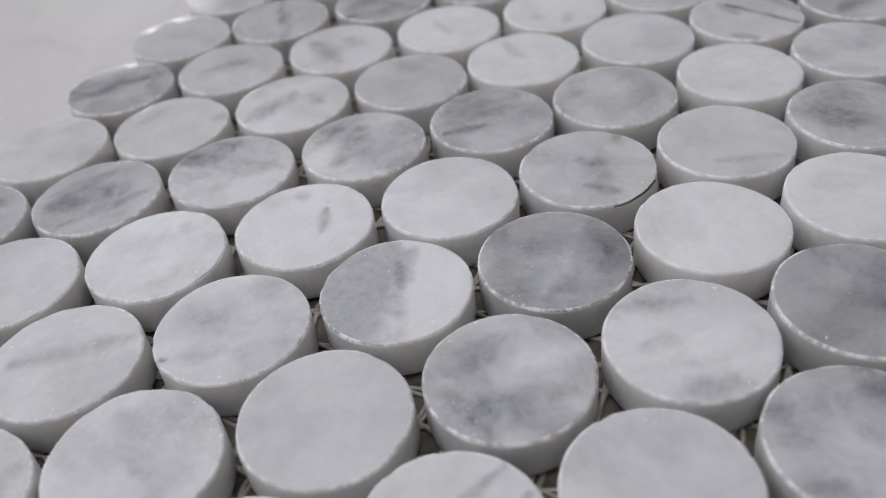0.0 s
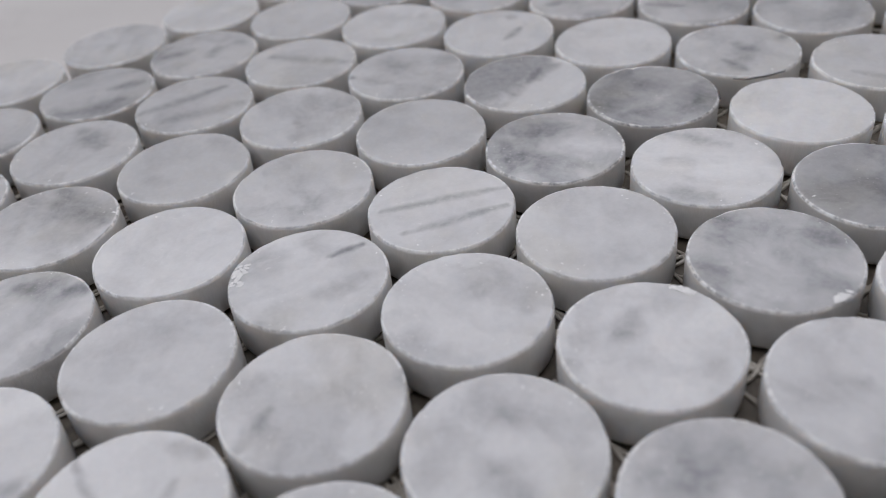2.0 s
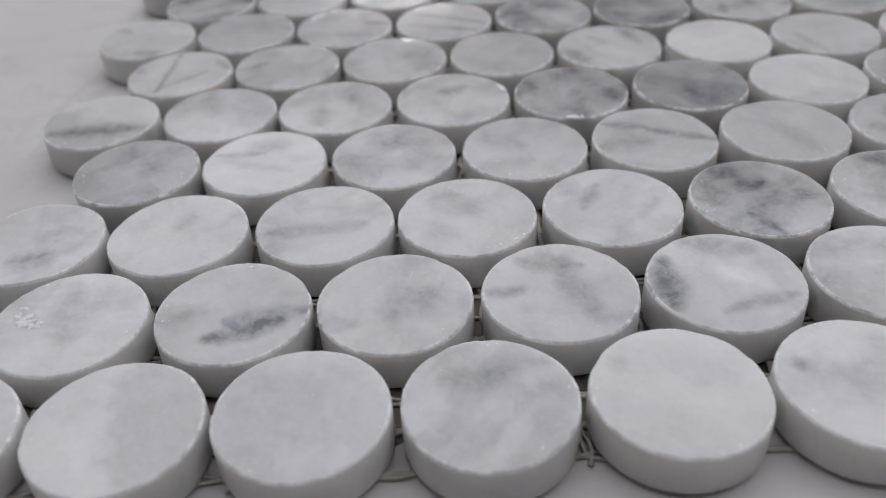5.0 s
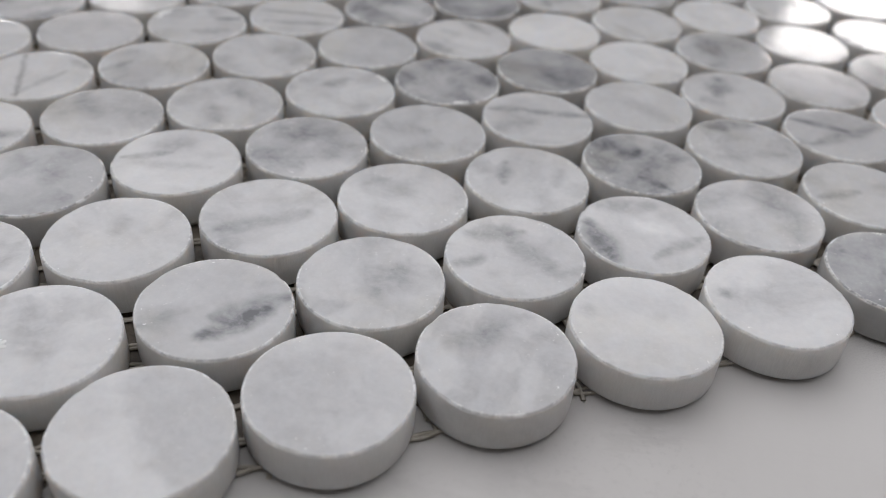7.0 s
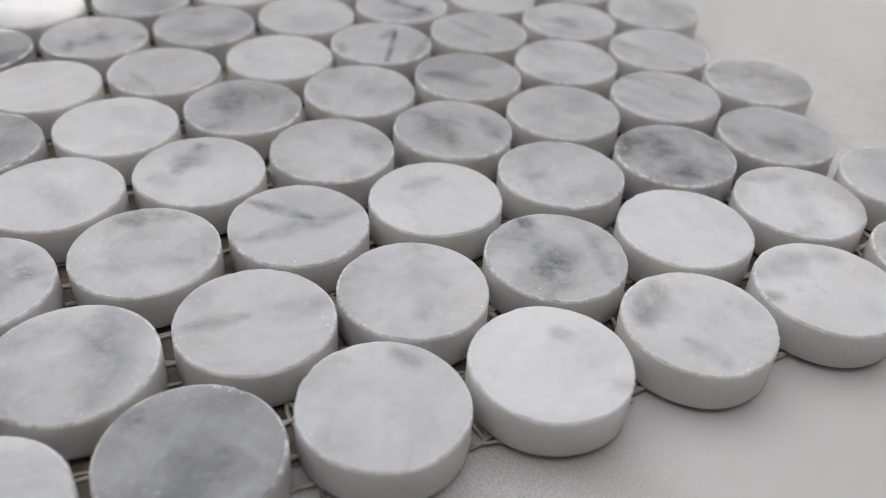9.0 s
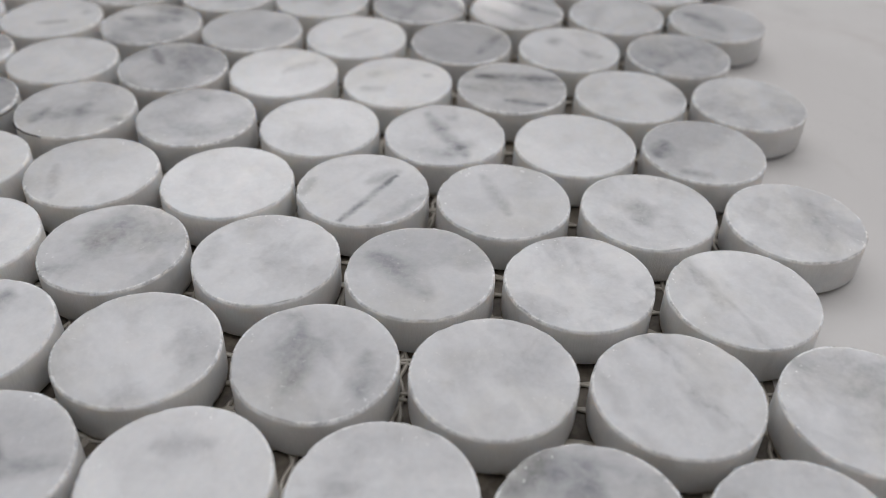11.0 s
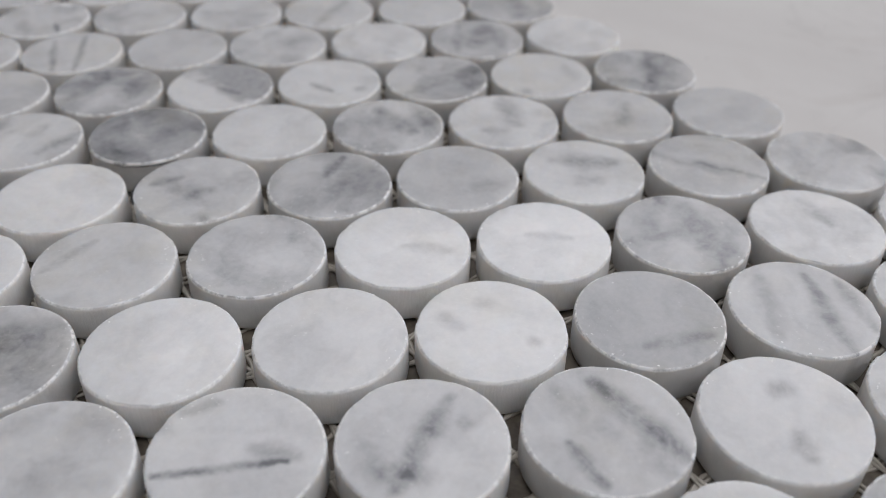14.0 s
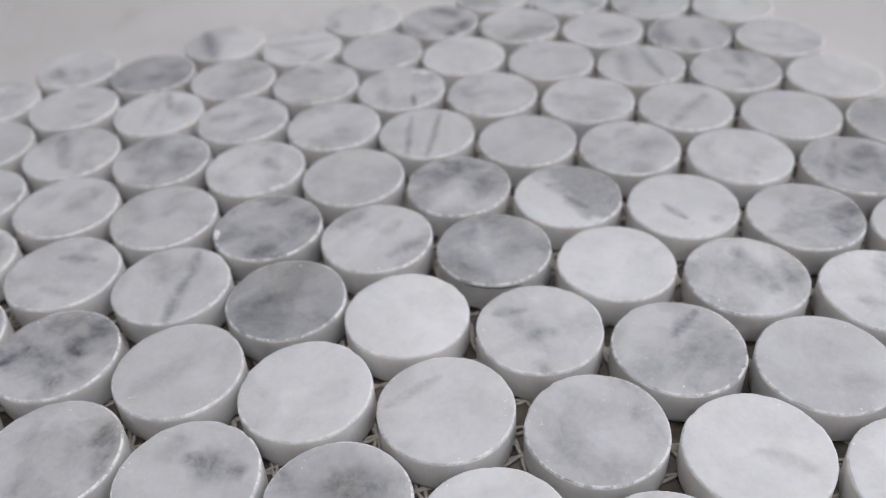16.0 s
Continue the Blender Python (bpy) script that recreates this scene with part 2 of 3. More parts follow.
MARBLE = marble_tile()
LAMINATE = table_laminate()
FIBRE = plain("glass_fibre_strand", (0.42, 0.38, 0.32), (0.66, 0.62, 0.55), 300, 0.45)
# glue brown, deepened to put shade into the gaps between tiles
GAP_SHADE = plain("shade_and_glue", (0.06, 0.048, 0.036), (0.19, 0.16, 0.125), 220, 0.5)
# near-black of the strips that draw the cracks
CRACK_LINE = plain("near_black_line", (0.03, 0.03, 0.03), (0.06, 0.06, 0.06), 300, 0.8)
FROST = plain("broken_marble", (0.80, 0.80, 0.80), (0.93, 0.93, 0.92), 1500, 0.35)
PAINT = plain("wall_paint", (0.50, 0.49, 0.48), (0.56, 0.55, 0.54), 1.3, 0.8)
CEILING = plain("ceiling_paint", (0.62, 0.61, 0.60), (0.68, 0.67, 0.66), 1.1, 0.85)
CONCRETE = plain("concrete", (0.22, 0.21, 0.20), (0.30, 0.29, 0.28), 2.0, 0.7)
STEEL = plain("painted_steel", (0.30, 0.30, 0.31), (0.36, 0.36, 0.37), 20, 0.45)

# ---- building blocks ----


def mesh_of(name, bm, mat, smooth=False):
    me = bpy.data.meshes.new(name)
    bm.normal_update()
    bm.to_mesh(me)
    bm.free()
    me.materials.append(mat)
    if smooth:
        me.shade_smooth()
    return me


def part(name, bm, mat, parent, label="", smooth=False):
    ob = new(name, mesh_of(name, bm, mat, smooth))
    ob.parent = parent
    return tagged(ob, label)


def box(bm, x0, y0, z0, x1, y1, z1, bevel=0.0):
    made = bmesh.ops.create_cube(bm, size=1.0)["verts"]
    bmesh.ops.scale(bm, vec=(x1 - x0, y1 - y0, z1 - z0), verts=made)
    bmesh.ops.translate(bm, vec=((x0 + x1) / 2, (y0 + y1) / 2, (z0 + z1) / 2), verts=made)
    if bevel:
        edges = list({e for v in made for e in v.link_edges})
        bmesh.ops.bevel(bm, geom=edges, offset=bevel, segments=3, affect="EDGES")
    return bm


# ---- the hall that closes the place ----
FLOOR = -0.76


def hall_piece(name, label, boxes, mat):
    bm = bmesh.new()
    for b in boxes:
        box(bm, *b)
    ob = new(name, mesh_of(name, bm, mat))
    ob.matrix_world = HALL
    return tagged(ob, label, name.split("_")[0], kind="structure")


TOP = 3.10
hall_piece("floor", "bare grey concrete floor of the hall", [(-5.2, -5.2, FLOOR - 0.1, 5.2, 6.2, FLOOR)], CONCRETE)
hall_piece("ceiling", "pale painted ceiling of the hall", [(-5.2, -5.2, TOP, 5.2, 6.2, TOP + 0.15)], CEILING)
hall_piece("wall_west", "pale grey painted wall", [(-5.2, -5.0, FLOOR, -5.0, 6.0, TOP)], PAINT)
hall_piece("wall_east", "pale grey painted wall", [(5.0, -5.0, FLOOR, 5.2, 6.0, TOP)], PAINT)
hall_piece("wall_south", "pale grey painted wall", [(-5.2, -5.2, FLOOR, 5.2, -5.0, TOP)], PAINT)
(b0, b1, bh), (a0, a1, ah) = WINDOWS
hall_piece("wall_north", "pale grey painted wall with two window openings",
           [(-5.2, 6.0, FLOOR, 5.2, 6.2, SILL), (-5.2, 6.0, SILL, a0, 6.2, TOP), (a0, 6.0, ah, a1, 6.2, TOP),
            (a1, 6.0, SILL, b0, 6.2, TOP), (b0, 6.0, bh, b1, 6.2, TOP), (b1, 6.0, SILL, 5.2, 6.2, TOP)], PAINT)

# ---- the table ----
table = tagged(new("table"), "pale stone-patterned laminate table under the mosaic sheet", "table")
table.location = (0.15, 0.13, 0.0)
part("tabletop", box(bmesh.new(), -0.9, -0.6, -0.03, 0.9, 0.6, 0.0, 0.002), LAMINATE, table)
for sx in (-0.82, 0.82):
    for sy in (-0.52, 0.52):
        part("leg", box(bmesh.new(), sx - 0.025, sy - 0.025, FLOOR, sx + 0.025, sy + 0.025, -0.03, 0.003), STEEL, table)

# ---- the mosaic sheet ----
PITCH = 0.0265
COLUMNS = ROWS = 12


def seat(i, j):
    """The middle of the tile in column i of row j: a staggered lattice, a little stretched."""
    x, y = i + 0.5 * (j % 2), j * 0.8660254
    u, v = (x - 5.75) / 6, (y - 5) / 5.5
    dx = -0.0203 * v + 0.0079 * v * v + 0.0072 * u * v + 0.0366 * u * u
    dy = -0.0015 * v + 0.0133 * u * v + 0.0036 * u * u - 0.0093 * v * v
    return (x + dx) * PITCH, (y + dy) * PITCH


def round_tile(seed):
    """A sawn marble disc with a slightly uneven outline and a nicked upper rim."""
    rnd = random.Random(seed)
    n = 96
    nicks = [(rnd.uniform(0, n), rnd.uniform(0.8, 2.2), rnd.uniform(0.08, 0.35)) for _ in range(rnd.randint(4, 9))]
    wob = [(k, rnd.uniform(0, 6.28), rnd.uniform(0.00002, 0.00008)) for k in (2, 3, 5)]
    rings = [(-0.0006, 0.0), (-0.00012, 0.0004), (0.0, 0.0012), (0.0, THICK * 0.5), (0.0, THICK - 0.0007),
             (-0.00005, THICK - 0.00022), (-0.00019, THICK - 0.00004), (-0.00036, THICK), (-0.00048, THICK), (-0.0030, THICK)]
    bm = bmesh.new()
    loops = []
    for k, (dr, z) in enumerate(rings):
        loop = []
        for s in range(n):
            a = 2 * math.pi * s / n
            r = RADIUS + dr + sum(h * math.sin(m * a + ph) for m, ph, h in wob)
            low = 0.0
            if k in (4, 5, 6, 7):
                for c, w, h in nicks:
                    d = min(abs(s - c), n - abs(s - c))
                    if d < w:
                        low += h * 0.001 * (1 - d / w) * (0.3, 0.9, 0.8, 0.25)[k - 4]
                low += abs(rnd.gauss(0, 0.000025)) if k in (5, 6) else 0.0
            loop.append(bm.verts.new(((r - low) * math.cos(a), (r - low) * math.sin(a), z - low * (0.6 if k == 6 else 0.2))))
        loops.append(loop)
    for lo, hi in zip(loops, loops[1:]):
        for s in range(n):
            bm.faces.new((lo[s], lo[(s + 1) % n], hi[(s + 1) % n], hi[s]))
    bm.faces.new(loops[-1])
    bm.faces.new(loops[0][::-1])
    me = mesh_of("tile", bm, MARBLE, True)
    return me


# One word a tile: greyness (0 dark to 9 white), kind of figure and the way its grain runs (a to x, in steps of 15 degrees).
# The last two digits say how far the tile was set off its place, 4 for none, in steps of 0.15 mm.
# Figures: p plain, c cloudy, v veined, b boldly veined, h half dark, g half shaded, s freckled, m mottled.
# On (1, 0) and (0, 4), g paints in a reflection's edge.
STONES = (
    "7ph44 8gt44 7pj35 7cd34 8px44 8cm21 2cp44 7pe45 9pc32 8vt54 8sc44 7ca44",
    "8cm44 6bb54 7cr33 7bv43 7bt54 7cj43 7vb66 7cb20 6mb33 8ph43 8cq44 8pr44",
    "8cl44 7ci53 7cb65 7cf33 7cd45 6md53 7ci56 6va44 8pg45 7ca56 5mc41 6cu44",
    "4ci54 8vw37 6ci25 6cg32 7bx35 7pf45 7vd44 7cj24 6cj47 7cu46 7vu44 7cx44",
    "8gk44 7cl64 7cf33 8cc35 5mt33 3ck54 9pv51 6mm45 7cq47 6gb33 8ch37 8vu44",
    "8vf54 7cf44 7ch45 6pp34 8ci32 9pc51 7pr33 9pj52 7be26 6pa25 8cj45 8cs44",
    "8cw44 6pj46 7ca32 7vx33 5mq45 3cg24 7cn35 6cn35 8pt44 7bh42 8pj60 7ge44",
    "6mn54 8po42 7cf23 6ph45 8hb64 8pj43 5ci63 9pb36 9pc61 6bx44 8pb53 8co44",
    "7cu44 7ci44 6pq54 7cr35 7cu22 8sp44 7mw43 6pk32 9pe43 4pv44 8vv54 6cg64",
    "7cc44 7vc44 6vb44 7vw43 8cn34 6mg44 8cu43 8vd24 5mu44 6bw36 7co47 6bw44",
    "7ci44 7cf44 5cl44 6cn44 7px74 5bw44 7ps33 7vd25 6vc28 8ck44 7cu44 8cr44",
    "7cg44 8pk44 7cd44 8pb44 5cw44 8ph44 5mi44 6ps44 7ct44 7ph44 7cd44 5ck44",
)
TONES = (0.17, 0.26, 0.35, 0.44, 0.52, 0.60, 0.67, 0.74, 0.825, 0.935)
FIGURES = {  # cloud, vein, half, spot
    "p": (0.26, 0.00, 0.0, 0.12), "c": (0.52, 0.20, 0.0, 0.25), "v": (0.30, 0.65, 0.0, 0.1), "b": (0.34, 1.0, 0.0, 0.2),
    "h": (0.20, 0.00, 0.85, 0.0), "g": (0.20, 0.00, 0.40, 0.0), "s": (0.25, 0.00, 0.0, 0.6), "m": (0.68, 0.40, 0.0, 0.3)}
WORDS = {"p": "plain", "c": "clouded", "v": "veined", "b": "boldly veined", "h": "half dark", "g": "half shaded", "s": "freckled", "m": "mottled"}

mosaic_sheet = tagged(new("mosaic_sheet"), "sheet of round white and grey marble tiles on the table", "tile sheet")
blanks = [round_tile(100 + k) for k in range(10)]
lots = random.Random(5)
laid = {}
for j, row in enumerate(STONES):
    for i, word in enumerate(row.split()):
        level, figure, grain = int(word[0]), word[1], ord(word[2]) - 97
        ob = new("tile", lots.choice(blanks))
        ob.parent = mosaic_sheet
        x, y = seat(i, j)
        x, y = x + 0.00015 * (int(word[3]) - 4), y + 0.00015 * (int(word[4]) - 4)
        ob.location = (x, y, SEAT + lots.uniform(-0.0001, 0.0001))
        ob.rotation_euler = (radians(lots.gauss(0, 0.18)), radians(lots.gauss(0, 0.18)), radians(15 * grain))
        cloud, vein, half, spot = FIGURES[figure]
        ob["tone"], ob["cloud"], ob["vein"], ob["half"], ob["spot"] = TONES[level], cloud, vein, half, spot
        shade = "dark grey" if level < 4 else "grey" if level < 6 else "pale grey" if level < 8 else "white"
        tagged(ob, f"{shade} {WORDS[figure]} marble disc")
        laid[i, j] = ob


def streaks(i, j, *bands):
    """Gives a tile its own figure: bands (x, y to x, y, half width, depth) about its middle, in millimetres along the sheet's axes."""
    tile = laid[i, j]
    turn = Matrix.Rotation(-tile.rotation_euler[2], 2)
    for k, (x0, y0, x1, y1, width, depth) in enumerate(bands):
        tile[f"streak_from_{k}"] = (*(turn @ Vector((x0, y0))), width)
        tile[f"streak_to_{k}"] = (*(turn @ Vector((x1, y1))), depth)
    for key, rest in (("cloud", 0.8), ("vein", 0.2), ("spot", 0.6)):
        tile[key] *= rest


streaks(3, 0, (-5.8, 4.3, 8.1, 6.8, 2, 0.25), (9.5, 1.8, 9.8, 1.6, 1.5, 0.2))
streaks(4, 0, (-8.0, 5.7, -7.7, 5.5, 1, 0.3))
streaks(5, 0, (-8.3, 4.0, -8.0, 3.6, 0.8, 0.5), (4.2, 8.2, 8.3, 2.3, 2, 0.15), (12.1, 3.7, 12.4, 3.3, 1, 0.2))
streaks(6, 0, (-6.7, 7.8, 10.5, 7.8, 2, 0.2))
streaks(7, 0, (-7.9, 6.5, -3.6, 9.8, 2, 0.2), (-8.6, -4.3, -8.0, -4.7, 2, 0.2), (5.1, 9.2, 7.0, 6.0, 1, 0.35))
streaks(8, 0, (3.8, 4.8, 4.1, 4.4, 1, 0.35), (7.2, -8.0, 7.5, -8.3, 1, 0.25))
streaks(9, 0, (-2.5, 9.0, -8.3, 3.5, 3, 0.5), (-4.5, -3.5, -1.7, -9.8, 1.5, 0.25), (8.4, 2.1, 10.2, -1.5, 1.5, 0.2))
streaks(10, 0, (-10.8, 1.1, -10.5, 0.7, 1, 0.6), (-8.6, 6.7, 1.5, 8.4, 2, 0.3), (5.4, 7.0, 6.2, 6.4, 1.5, 0.3))
streaks(0, 1, (-1.5, 5.4, 0.6, -4.3, 3, 0.25))
streaks(1, 1, (-3.1, -6.7, 8.0, -3.4, 1.5, 0.8), (-0.5, -2.5, 11.9, -0.9, 1.5, 0.45), (-11.6, -1.2, -6.0, 0.5, 2, 0.3))
streaks(2, 1, (0.2, -2.9, 5.4, 1.3, 3, 0.4))
streaks(3, 1, (0.7, 3.8, 4.3, -4.0, 2, 0.35), (-5.6, 8.5, 3.7, 6.0, 1.5, 0.45), (-11.0, 0.1, -6.6, 0.9, 1, 0.4), (3.8, -6.3, 10.1, -7.0, 1.5, 0.25))
streaks(4, 1, (-8.9, 5.6, -9.5, -5.6, 2, 0.75), (-3.9, 10.5, 5.9, 7.8, 2, 0.4), (-2.0, -7.6, 9.9, -4.3, 1, 0.4), (0.6, 2.4, 5.6, -2.6, 2, -0.2))
streaks(5, 1, (7.1, 10.5, 2.9, -9.2, 3, 0.35), (-12.1, -1.3, -11.3, -1.9, 2, 0.15))
streaks(6, 1, (-10.0, 1.3, -0.7, 0.8, 1, 0.4), (-8.1, 7.7, -7.8, 7.2, 2, 0.2), (4.9, 1.7, 11.9, 0.6, 1.5, 0.25))
streaks(7, 1, (4.7, -0.4, 5.0, -0.8, 1, 0.2), (4.5, 9.5, -1.0, -7.3, 1.5, 0.12))
streaks(8, 1, (-1.6, 10.6, -2.4, -7.1, 3, 0.5), (8.1, 3.5, 6.3, -7.9, 1, 0.3))
streaks(9, 1, (4.2, -10.9, 5.0, -11.5, 1, 0.1))
streaks(10, 1, (-4.7, 9.9, 2.1, 8.3, 1.5, 0.3), (-7.1, -8.9, -1.2, -7.7, 1.5, 0.15))
streaks(0, 2, (-1.3, -5.4, 3.5, -6.0, 2, 0.45), (2.0, 1.6, 5.6, 2.7, 1.5, 0.2))
streaks(1, 2, (0.0, 1.8, 1.4, 4.8, 1, 0.25))
streaks(2, 2, (-9.4, -2.2, 6.8, -1.2, 1.5, 0.3), (1.7, 5.9, 2.7, 5.4, 1.5, 0.15))
streaks(3, 2, (-2.2, 6.6, 1.3, 1.2, 2.5, 0.2), (-5.0, -5.7, -4.1, -6.2, 1.5, 0.15))
streaks(4, 2, (-1.7, 6.9, -5.1, -0.2, 1, 0.35), (7.9, 1.3, 4.4, -4.6, 0.8, 0.2))
streaks(5, 2, (-7.2, 10.5, -2.6, 8.9, 2, 0.32), (-2.2, 4.4, 1.9, 4.7, 1.5, 0.43), (7.5, 1.4, 10.9, -4.0, 1.5, 0.29), (-3.6, -5.2, 0.4, -11.7, 0.7, 0.43))
streaks(6, 2, (-3.0, 9.1, 7.1, 8.1, 1.5, 0.35), (-7.5, -3.1, 6.2, -5.7, 2, 0.15))
streaks(7, 2, (-9.1, -2.4, 11.3, 0.5, 1.5, 0.35), (-6.5, 9.2, 2.7, 0.9, 1, 0.5), (-11.9, -0.2, -11.2, -1.2, 1, 0.3))
streaks(8, 2, (-3.9, 4.8, 2.3, 5.9, 1.5, 0.25))
streaks(10, 2, (-0.9, 7.8, -2.1, -8.4, 3, 0.5), (-10.6, 3.6, -4.6, 6.5, 1.5, 0.35), (8.7, 4.8, 11.3, -3.5, 1.5, 0.3))
streaks(11, 2, (-3.6, -0.3, -0.9, -6.2, 2, 0.35))
streaks(0, 3, (1.7, -0.8, 2.4, -1.3, 1.2, 0.35))
streaks(1, 3, (-1.2, 6.4, 1.4, 6.7, 2, 0.35), (-9.9, 3.8, -0.7, 3.3, 0.8, 0.35), (-7.8, 0.7, 5.8, -4.2, 1, 0.15))
streaks(2, 3, (-3.7, 8.2, 0.1, 3.6, 3, 0.35), (-10.6, -0.3, 3.6, -5.4, 3, 0.25), (4.5, -1.2, 4.7, -1.5, 2, 0.2))
streaks(3, 3, (-9.4, -7.3, -0.0, -4.8, 2, 0.25), (-8.8, 3.9, -0.5, 0.8, 2, 0.2))
streaks(4, 3, (-10.8, -2.6, -2.0, -1.9, 2.5, 0.25), (-0.7, 3.1, 11.5, -1.6, 1, 0.40), (-8.8, 6.5, -1.5, 4.2, 1, 0.36))
streaks(5, 3, (3.7, -8.7, -1.3, 3.0, 2.5, 0.2))
streaks(6, 3, (1.9, 8.9, -3.7, 0.6, 2, 0.5), (-8.5, -0.6, -6.7, -2.6, 1.5, 0.3))
streaks(7, 3, (7.7, 0.2, 8.1, -0.6, 2, 0.15))
streaks(8, 3, (-4.5, 8.3, -2.2, -5.3, 2.5, 0.35), (7.4, 1.8, 7.8, -6.0, 1.5, 0.3))
streaks(9, 3, (-3.7, 2.5, -2.7, 1.7, 2, 0.2))
# paints the greyer part that lies outside a reflection
streaks(0, 4, (-9.3, -4.7, 10.7, -4.4, 2, 0.4))
streaks(1, 4, (-3.1, 10.1, -0.9, 0.7, 2.5, 0.3), (7.5, 0.2, 8.2, -0.5, 1.5, 0.15))
streaks(2, 4, (-3.5, -0.7, -2.7, -7.9, 2, 0.3), (3.6, 3.0, 2.3, 6.8, 1.5, 0.2), (-9.2, 3.9, -8.9, 3.4, 1.5, 0.2))
streaks(3, 4, (2.8, 5.0, -2.3, 3.4, 1.5, 0.25), (2.1, -8.3, 2.2, -8.6, 1.2, 0.2))
streaks(4, 4, (2.0, 11.7, 9.4, -5.0, 2.5, 0.45), (1.2, -0.5, 1.9, -11.5, 2, 0.35), (-8.7, 6.4, -10.5, 1.9, 2, 0.25), (-9.1, 0.1, -5.3, -7.7, 2, -0.2))
streaks(5, 4, (-1.1, -8.5, 0.7, 6.5, 1.5, 0.2))
streaks(7, 4, (-1.7, -1.0, -3.3, 1.7, 2, 0.35), (-5.3, 3.8, -1.4, 11.0, 1.5, 0.2))
streaks(8, 4, (-9.3, -3.5, -9.8, 4.2, 1.5, 0.25), (3.9, -0.9, 7.8, 6.3, 1.5, 0.15))
streaks(9, 4, (-8.0, 3.3, 1.1, -5.7, 2, 0.35))
streaks(0, 5, (-10.5, 2.8, -10.1, 2.3, 1, 0.28), (9.1, 5.1, 11.7, 1.5, 1, 0.24), (6.3, -0.1, -4.6, -9.1, 0.8, 0.28), (-1.7, 13.7, -4.1, -10.1, 0.4, 0.39))
streaks(1, 5, (-12.1, -1.1, -5.1, 1.9, 0.8, 0.3))
streaks(2, 5, (-9.0, -0.1, -8.9, -0.5, 1.3, 0.3), (3.2, 1.9, 3.3, 1.4, 1.5, 0.25), (5.7, -6.5, 5.6, -6.8, 0.8, 0.25))
streaks(3, 5, (0.2, 11.7, 5.2, 9.9, 2, 0.15), (-9.9, -1.6, -0.6, -9.8, 1.5, 0.12))
streaks(4, 5, (-10.1, -1.7, -6.8, -6.6, 1.5, 0.25), (3.7, 10.6, 7.7, 1.2, 1, 0.3), (-3.2, 5.4, -1.3, 2.9, 1, 0.2))
streaks(6, 5, (-7.4, 0.8, -3.7, -9.7, 0.8, 0.3))
streaks(8, 5, (0.8, 2.3, 5.5, 6.5, 1.2, 0.35), (-2.5, -11.0, 5.5, 4.9, 0.5, 0.65), (-10.9, -3.0, -10.0, 1.4, 0.8, 0.4), (3.4, -11.5, 12.2, -1.2, 1, 0.25))
streaks(9, 5, (1.4, 5.5, 2.4, 5.4, 3, 0.15), (-4.7, 7.4, 0.9, -4.8, 1, 0.3))
streaks(10, 5, (-1.4, 2.0, -1.2, -4.0, 2, 0.35))
streaks(0, 6, (-0.0, -8.8, 4.6, -9.6, 1, 0.3), (-8.1, 6.6, -6.1, 5.5, 0.8, 0.35))
streaks(2, 6, (-7.2, 8.2, -0.7, 7.4, 2.5, 0.25), (-1.1, -4.9, 7.1, -6.5, 1.5, 0.2), (5.4, 1.6, 10.7, 0.7, 0.5, 0.55))
streaks(3, 6, (-9.0, -1.8, 8.0, -7.5, 0.6, 0.45), (-8.0, 5.8, 11.4, -3.3, 0.6, 0.4))
streaks(4, 6, (-5.7, 6.7, -10.1, -0.4, 2.5, 0.45), (6.7, 2.1, 1.2, 5.6, 2.5, 0.3), (-7.7, 2.0, -1.0, -8.2, 2, 0.35), (2.9, -1.5, 6.7, -8.1, 2, -0.25))
streaks(5, 6, (-3.5, 7.7, -10.0, 2.2, 2, 0.2), (5.3, -6.2, -3.8, -10.7, 2, 0.2), (9.2, -2.6, -8.8, -0.2, 1, -0.3))
streaks(6, 6, (-6.4, -6.8, -5.8, -1.1, 1, 0.35), (9.9, -3.9, 10.5, -3.6, 1, 0.35), (1.9, -2.4, 2.0, 2.2, 1, 0.3))
streaks(7, 6, (-9.4, -1.2, 0.6, 7.0, 2, 0.15))
streaks(9, 6, (1.4, -7.3, 4.7, -3.8, 1.5, 0.45), (-4.7, 8.1, 4.8, -8.4, 1.2, 0.5), (-4.1, -7.3, 1.4, -8.9, 2, 0.25), (0.4, 7.4, 1.0, 7.4, 0.8, 0.3))
streaks(10, 6, (-1.6, 2.3, -1.1, 2.2, 1, 0.15))
streaks(11, 6, (-9.6, -3.1, -7.7, 1.9, 1.5, 0.4), (-4.4, -8.7, -0.1, -9.7, 1, 0.35))
streaks(0, 7, (3.6, 7.4, 11.2, -0.3, 2, 0.5), (-7.0, 3.6, -2.3, 5.8, 2, 0.4))
streaks(2, 7, (-1.4, -5.6, -1.3, -6.2, 1.5, 0.15))
streaks(3, 7, (-5.0, 9.5, -5.0, 8.6, 2, 0.25), (3.3, 10.4, 3.3, 9.4, 1.5, 0.15))
streaks(4, 7, (5.7, 1.6, -9.2, -4.6, 0.7, 0.22))
streaks(6, 7, (-7.4, 7.3, -3.1, 0.3, 1, 0.45), (4.3, 3.8, 4.0, -9.6, 3, 0.15))
streaks(7, 7, (0.3, 0.1, 6.0, 6.0, 1.2, 0.2))
streaks(8, 7, (-6.7, -4.7, -3.6, -4.4, 1, 0.25), (6.5, 3.6, 6.8, 3.7, 0.8, 0.3), (-6.0, 2.3, -5.3, 3.0, 1, 0.2))
